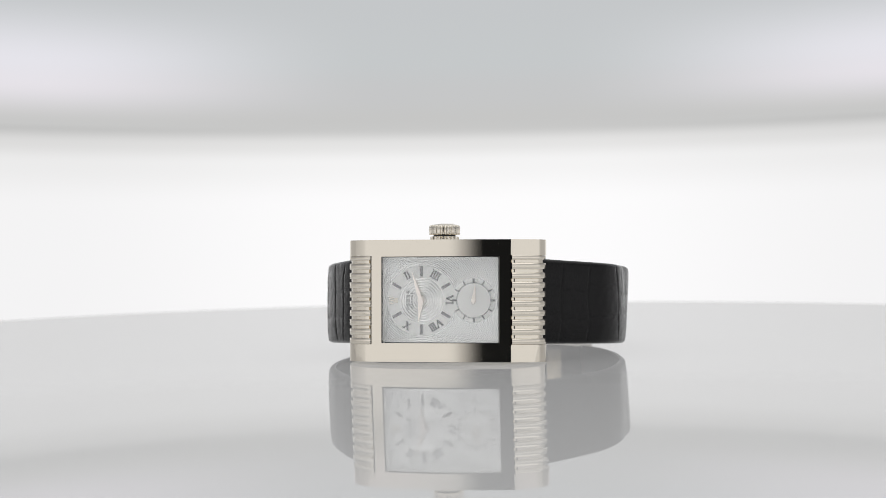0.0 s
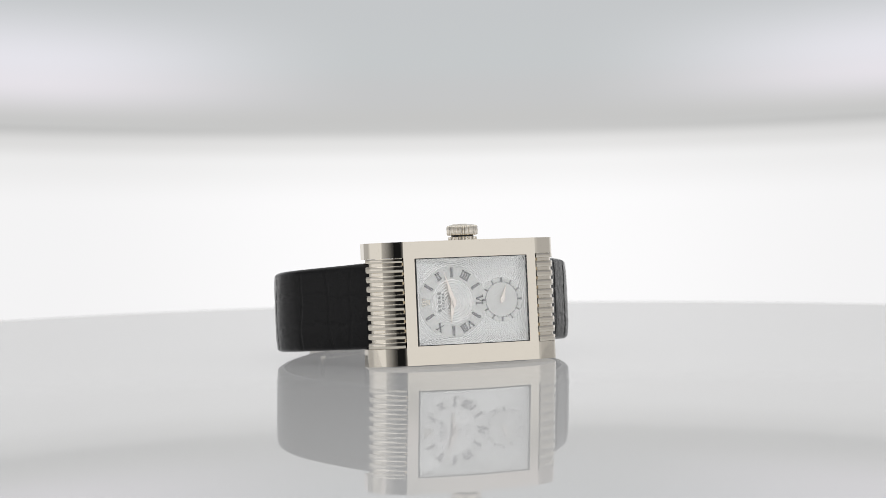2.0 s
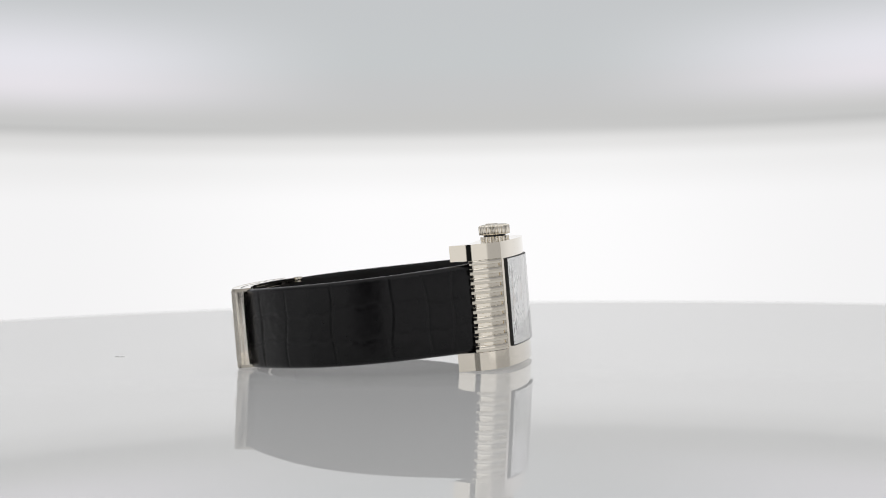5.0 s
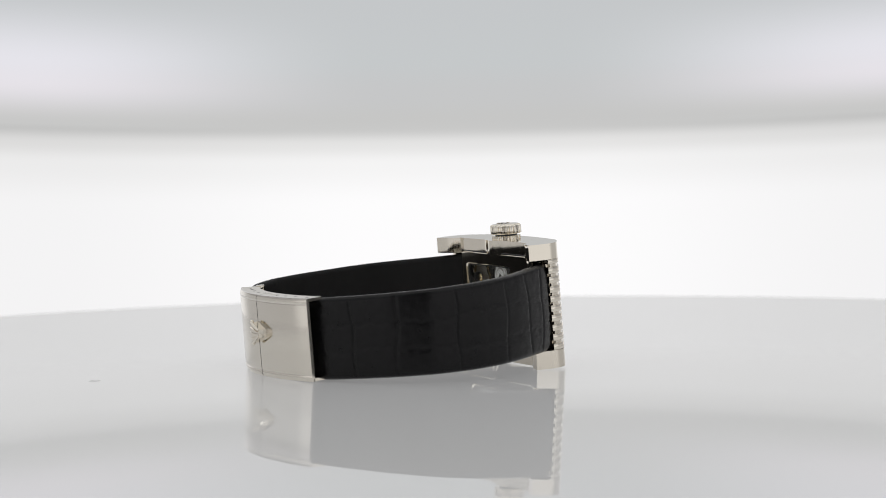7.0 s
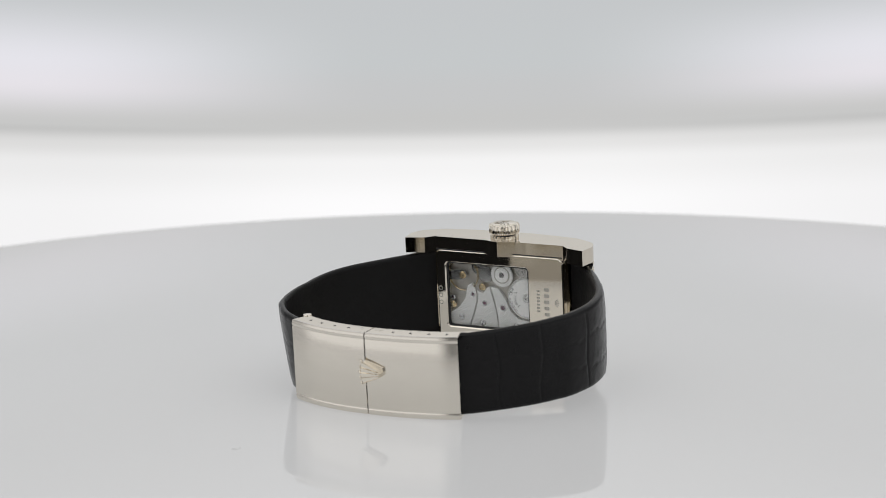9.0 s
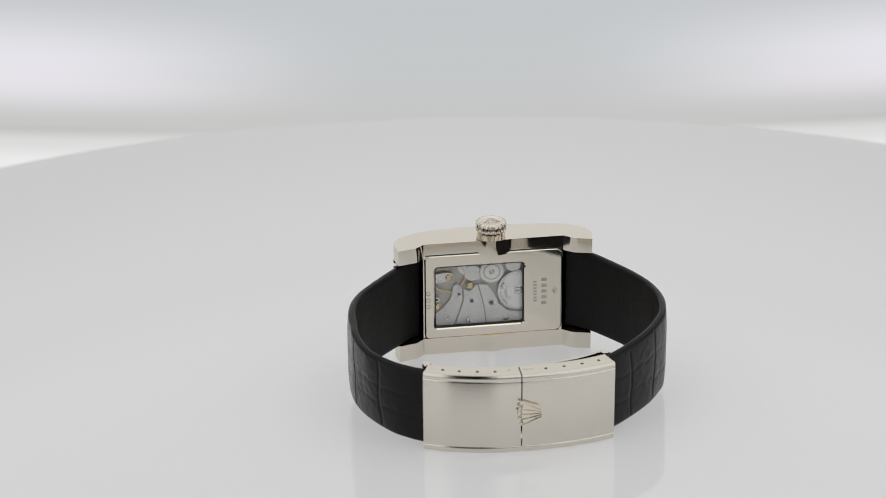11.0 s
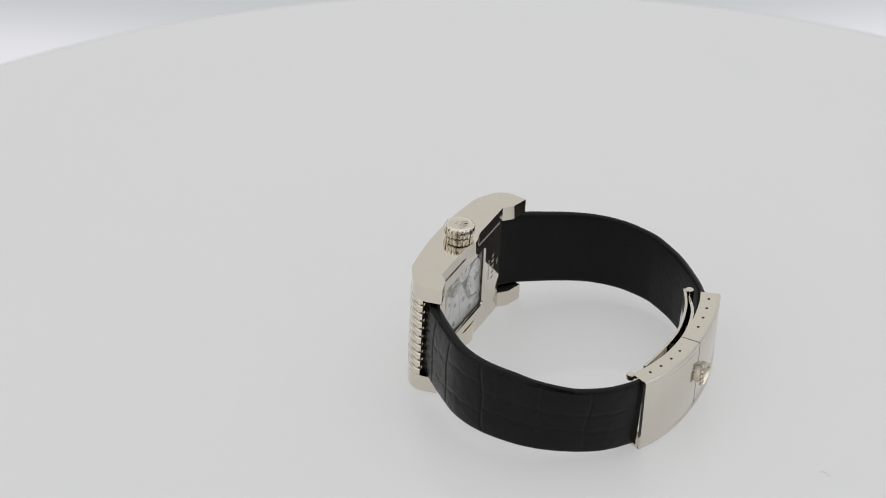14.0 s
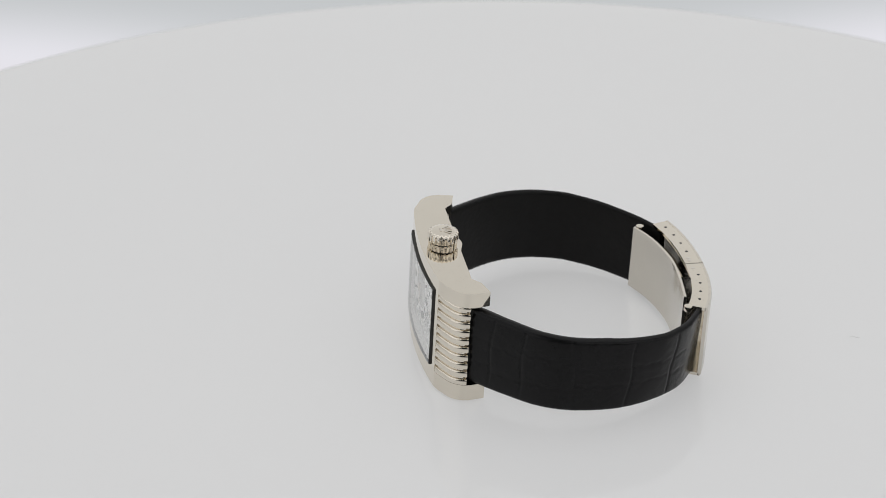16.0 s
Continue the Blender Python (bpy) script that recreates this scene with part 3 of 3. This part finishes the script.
    # hands
    def hand(name, length, tail, width, angle, cx, y, label=""):
        bm = prism([(-width * 0.55, -tail), (width * 0.55, -tail), (width * 0.75, length * 0.25), (0, length), (-width * 0.75, length * 0.25)], -0.08, 0.08)
        ring(0, 0, 0, width * 1.1, -0.1, 0.1, 24, bm)
        o = part(name, bm, HAND_METAL, dial, label)
        o.matrix_basis = pose(cx * MM, y * MM, DZ * MM, 0, angle, 0)
        return o
    hand("minute_hand", 7.1, 1.2, 0.62, -17.5, MC, DIAL_Y - 0.75, "polished minute hand")
    hand("hour_hand", 5.0, 1.0, 0.75, 187.5, MC, DIAL_Y - 0.45, "polished hour hand")
    seconds = hand("seconds_hand", 3.7, 0.8, 0.5, 6, SC, DIAL_Y - 0.4, "polished small seconds hand")
    part("hand_cap", ring(MC, DZ, 0, 0.4, DIAL_Y - 1.0, DIAL_Y - 0.3, 24), HAND_METAL, dial)
    # dark gasket line round the opening, and the crystal
    xs, zs = [-13.84] + [-13.66 + 27.32 * q / 12 for q in range(13)] + [13.84], [4.31, 4.49, 23.96, 24.14]
    part("gasket", grid_solid(xs, lambda x: [front(x) - 0.42, front(x) + 0.1], zs, lambda i, j, k: not (0 < i < 13 and k == 1)), DARK, watch, "dark gasket line")
    part("rehaut", grid_solid(xs, lambda x: [front(x) + 0.12, DIAL_Y - 0.01], zs, lambda i, j, k: not (0 < i < 13 and k == 1)), SILVER, watch, "pale inner rim round the dial")
    gx = [-13.65 + 27.3 * i / 24 for i in range(25)]
    glass = part("crystal", grid_solid(gx, lambda x: [front(x) - 0.5, front(x) + 0.1], [4.5, 23.95], lambda i, j, k: True), GLASS, watch, "bowed sapphire crystal")
    glaze(glass, -1)
    return seconds


def rounded(x0, x1, z0, z1, radii, n=10):
    """A rectangle's outline with rounded corners: radii for the corners (x0 z0), (x1 z0), (x1 z1), (x0 z1)."""
    pts = []
    for (cx, cz, sx, sz), r, a0 in zip(((x0, z0, 1, 1), (x1, z0, -1, 1), (x1, z1, -1, -1), (x0, z1, 1, -1)), radii, (180, 270, 0, 90)):
        for i in range(n + 1):
            a = radians(a0 + 90 * i / n)
            pts.append((cx + sx * r + r * math.cos(a), cz + sz * r + r * math.sin(a)))
    return pts


def holed_plate(outer, inner, y0, y1, chamfer):
    """A plate facing +y with an opening; its face edges are chamfered."""
    bm = bmesh.new()

    def moved(pts, d):
        out = []
        for i, p in enumerate(pts):
            t = Vector(pts[(i + 1) % len(pts)]) - Vector(pts[i - 1])
            t = t.normalized()
            out.append((p[0] - t.y * d, p[1] + t.x * d))
        return out

    def loop(pts, y):
        return [bm.verts.new((x, y, z)) for x, z in pts]

    def strip(a, b):
        for i in range(len(a)):
            k = (i + 1) % len(a)
            bm.faces.new((a[i], a[k], b[k], b[i]))

    o = [loop(outer, y0), loop(outer, y1 - chamfer), loop(moved(outer, chamfer), y1)]
    q = [loop(inner, y0), loop(inner, y1 - chamfer), loop(moved(inner, -chamfer), y1)]
    for a in (o, q):
        strip(a[0], a[1])
        strip(a[1], a[2])
    for k in (0, 2):
        es = []
        for a in (o[k], q[k]):
            es += [bm.edges.get((a[i], a[(i + 1) % len(a)])) or bm.edges.new((a[i], a[(i + 1) % len(a)])) for i in range(len(a))]
        bmesh.ops.triangle_fill(bm, edges=es, use_beauty=True)
    return bm


def lettering(text, size, parent, m):
    """Raised letters as a mesh."""
    cu = bpy.data.curves.new("lettering", "FONT")
    cu.body, cu.size, cu.extrude, cu.align_x = text, size * MM, 0.02 * MM, "CENTER"
    tmp = new("lettering", cu)
    me = bpy.data.meshes.new_from_object(tmp)
    bpy.data.objects.remove(tmp)
    me.materials.clear()
    me.materials.append(INK)
    ob = new("lettering", me)
    ob.parent, ob.matrix_basis = parent, m
    return ob


WHEEL = (-6.2, 14.3)


def build_back(watch):
    plate = part("back_plate", holed_plate(rounded(-16.2, 16.2, 4.0, 24.95, (1.6, 1.0, 1.0, 1.6)), rounded(-7.25, 13.85, 6.5, 22.0, (0.8,) * 4), 6.6, 8.25, 0.28), GOLD, watch, "polished case back with window", sharp=25)
    part("window_gasket", holed_plate(rounded(-7.24, 13.84, 6.51, 21.99, (0.8,) * 4), rounded(-6.95, 13.55, 6.8, 21.7, (0.7,) * 4), 7.1, 7.72, 0.05), DARK, plate, "dark window gasket", sharp=25)
    part("seam", box(-16.1, 16.1, 8.0, 8.15, 24.97, 25.2), DARK, watch, "dark seam over the case back")
    part("case_filling", box(-16.3, 16.3, 1.5, 5.2, 4.2, 24.4), DARK, watch)
    glass = part("back_crystal", box(-6.94, 13.54, 7.3, 7.6, 6.81, 21.69), GLASS, plate, "clear case-back window")
    glaze(glass, 1)
    mv = tagged(new("movement"), "hand-wound movement with striped silver bridges")
    mv.parent = watch
    part("main_plate", box(-7.6, 14.1, 5.2, 5.7, 6.2, 22.3), ENGRAVED, mv)

    def bridge(pts):
        part("bridge", bevel_sharp(prism(pts, 5.7, 6.5), 0.14, 1), BRIDGE, mv, "striped bridge", sharp=30)
    bridge([(13.9, 6.4), (13.9, 9.3), (11.6, 10.9), (9.9, 13.1), (9.2, 16.2), (8.2, 16.8), (7.2, 15.4), (7.05, 12.8), (7.9, 10.0), (9.2, 6.4)])
    bridge([(8.8, 6.4), (7.5, 10.0), (6.65, 12.8), (6.75, 15.2), (6.2, 14.9), (5.2, 14.6), (4.2, 16.0), (3.6, 16.3), (2.65, 13.0), (1.95, 9.5), (1.65, 6.4)])
    bridge([(1.35, 6.4), (1.6, 9.5), (2.3, 13.0), (3.2, 16.4), (1.2, 16.0), (-0.3, 13.8), (-1.7, 10.8), (-3.6, 9.1), (-7.3, 8.6), (-7.3, 6.4)])

    def gear(cx, cz, r, y, teeth, mat=STEEL, deep=0.26):
        bm = prism([(cx + (r - deep * (i % 2)) * math.cos(math.pi * i / teeth), cz + (r - deep * (i % 2)) * math.sin(math.pi * i / teeth)) for i in range(2 * teeth)], y - 0.3, y)
        return part("gear", bm, mat, mv, "toothed steel wheel")
    gear(0.16, 19.4, 2.9, 6.6, 38, SILVER)
    part("wheel_ring", ring(0.16, 19.4, 1.75, 2.0, 6.55, 6.7, 48), ENGRAVED, mv)
    part("wheel_disc", ring(0.16, 19.4, 0, 1.74, 6.55, 6.74, 48), SILVER, mv)
    gear(WHEEL[0], WHEEL[1], 5.1, 6.55, 64, STEEL)
    part("wheel_ring", ring(WHEEL[0], WHEEL[1], 1.2, 4.55, 6.5, 6.68, 72), SILVER, mv)
    gear(-5.0, 20.9, 2.0, 6.3, 26)
    gear(4.6, 19.2, 2.1, 6.1, 26)
    gear(6.6, 20.6, 1.7, 6.0, 22)
    part("balance_ring", ring(10.3, 18.7, 3.68, 3.85, 6.0, 6.35, 72), BRASS, mv, "gilt balance wheel rim")
    part("balance_cock", bevel_sharp(prism([(13.9, 17.4), (13.9, 19.6), (11.2, 19.9), (9.6, 19.7), (9.2, 18.6), (10.2, 17.7)], 6.35, 6.7), 0.1, 1), STEEL, mv)
    part("pallet_bridge", bevel_sharp(prism([(3.4, 20.9), (5.6, 21.4), (6.0, 20.4), (4.4, 19.6), (3.6, 17.6), (2.9, 17.8)], 6.3, 6.6), 0.1, 1), STEEL, mv)
    for cx, cz, r in ((7.9, 14.2, 0.36), (4.9, 12.3, 0.42), (0.25, 11.5, 0.52), (13.1, 13.1, 0.35)):
        part("jewel_setting", ring(cx, cz, r, r + 0.25, 6.45, 6.62, 28), STEEL, mv)
        part("jewel", ring(cx, cz, 0, r, 6.45, 6.54, 24), RUBY, mv, "dark red jewel")
    for cx, cz in ((10.3, 18.7), (5.3, 16.2), (13.1, 11.4)):
        part("gilt_boss", lathe([(0.2, 0), (0.85, 0), (0.85, 0.25), (0.55, 0.45), (0.1, 0.45)], 24), BRASS, mv, "gilt jewel boss").matrix_basis = pose(cx * MM, 6.5 * MM, cz * MM, -90, 0, 0)
    for cx, cz, a in ((10.9, 8.6, 20), (5.5, 7.5, 70), (-3.2, 7.4, 10), (0.16, 19.4, 40), (WHEEL[0], WHEEL[1], 15)):
        part("screw", lathe([(0.1, 0), (0.72, 0), (0.72, 0.2), (0.6, 0.3), (0.1, 0.3)], 24), STEEL, mv, "slotted screw").matrix_basis = pose(cx * MM, 6.52 * MM, cz * MM, -90, 0, 0)
        bm = box(-0.55, 0.55, 6.81, 6.84, -0.09, 0.09)
        part("screw_slot", bm, DARK, mv).matrix_basis = pose(cx * MM, 0, cz * MM, 0, a, 0)
    for text, r in (("TWENTY ONE", 3.9), ("JEWELS", 2.8)):
        for k, ch in enumerate(text):
            if ch == " ":
                continue
            a = radians(-10 + 58 * (k - (len(text) - 1) / 2) / (len(text) - 1) * (1.35 if r > 3 else 1.1))
            # each letter faces out of the back, set round the wheel on its inner side
            m = Matrix.Translation(((WHEEL[0] + r * math.cos(a)) * MM, 6.70 * MM, (WHEEL[1] + r * math.sin(a)) * MM)) @ Matrix.Rotation(-a, 4, "Y") @ pose(0, 0, 0, -90, 180, 0) @ pose(0, 0, 0, 0, 0, 90)
            lettering(ch, 0.95, mv, m)
    # engraved lettering on the plate, as plain bars
    for x, z0, z1, count, tall in ((-11.9, 10.6, 18.0, 5, 0.62), (-9.8, 11.6, 17.2, 7, 0.4)):
        step = (z1 - z0) / count
        for k in range(count):
            z = z0 + step * (k + 0.5)
            part("lettering_bar", box(x - tall, x + tall, 8.235, 8.265, z - step * 0.27, z + step * 0.27), ENGRAVED, plate)
    for k in range(5):
        bm = box(-0.09, 0.09, 8.235, 8.265, 0.3, 1.35)
        part("emblem_ray", bm, ENGRAVED, plate).matrix_basis = pose(-13.7 * MM, 0, 14.3 * MM, 0, -90 + 22 * (k - 2), 0)
    for z in (12.2, 13.9, 15.6):
        part("hallmark", ring(15.4, z, 0.35, 0.55, 8.235, 8.28, 20), ENGRAVED, plate)


def build_watch():
    watch = tagged(new("wristwatch"), "rectangular white gold wristwatch with black alligator strap on its side", "wristwatch")
    build_case(watch)
    seconds = build_dial(watch)
    build_back(watch)
    build_crown(watch)
    build_straps(watch)
    build_clasp(watch)
    return watch, seconds


build_setting()
tent = build_tent()
turntable = build_turntable()
watch, seconds_hand = build_watch()



def build_lint():
    path = [(0, 0), (0.5, 0.35), (1.1, 0.2), (1.5, -0.2), (2.1, 0.0), (2.6, 0.5)]
    bm = bmesh.new()
    rows = []
    for i, (x, y) in enumerate(path):
        rows.append([bm.verts.new((x, y + 0.05 * math.cos(a), 0.06 + 0.05 * math.sin(a))) for a in (0, 1.57, 3.14, 4.71)])
    for a, b in zip(rows, rows[1:]):
        for j in range(4):
            bm.faces.new((a[j], a[(j + 1) % 4], b[(j + 1) % 4], b[j]))
    return tagged(part("lint_fibre", bm, LINT_FLUFF, None), "tiny pale grey lint fibre lying on the white turntable", "lint")


lint = build_lint()

TURN_START, TURN_RATE = -11.32, 18.2146
# small unevenness of the drive: seconds, degrees
DRIFT_T = [0, 0.5, 1, 1.5, 2, 2.5, 3, 3.5, 4, 5.2, 6.5, 7.3, 8.2, 9, 10, 11.5, 12.5, 13.5, 14.5, 15, 15.5, 16]
DRIFT = [-1.66, -1.65, -1.67, -1.69, -1.54, -1.33, -1.01, -0.64, -0.31, 0.25, 0.82, 1.02, 0.92, 0.51, 0.0, -0.55, -0.2, 0.12, 0.24, 0.2, 0.18, 0.13]
AXIS_IN_WATCH = (0.005254, 0.012487, 0.0)
LEAN = 3.85
LINT = (0.0104, 0.0905)


def turn(t):
    return TURN_START + TURN_RATE * t + float(np.interp(t, DRIFT_T, DRIFT))


def motions():
    times = [0.25 * i for i in range(65)]
    walk(tent, [(t, arm(a)) for t, a in RISE])
    walk(turntable, [(t, pose(0, -0.035, 0, 0, 0, turn(t))) for t in times])
    # the watch leans back until its clasp touches the table
    lean = Matrix.Translation((0, 0.0112, 0.00003)) @ pose(0, 0, 0, -LEAN) @ Matrix.Translation((0, -0.0112, 0))
    off = Matrix.Translation([-c for c in AXIS_IN_WATCH]) @ lean
    walk(watch, [(t, pose(0, 0, 0, 0, 0, turn(t)) @ off) for t in times])
    walk(lint, [(t, pose(0, 0, 0, 0, 0, turn(t)) @ pose(LINT[0], LINT[1], 0, 0, 0, -110)) for t in times])
    walk(seconds_hand, [(t, pose(SC * MM, (DIAL_Y - 0.4) * MM, DZ * MM, 0, 6 + 6 * t, 0)) for t in times])


motions()
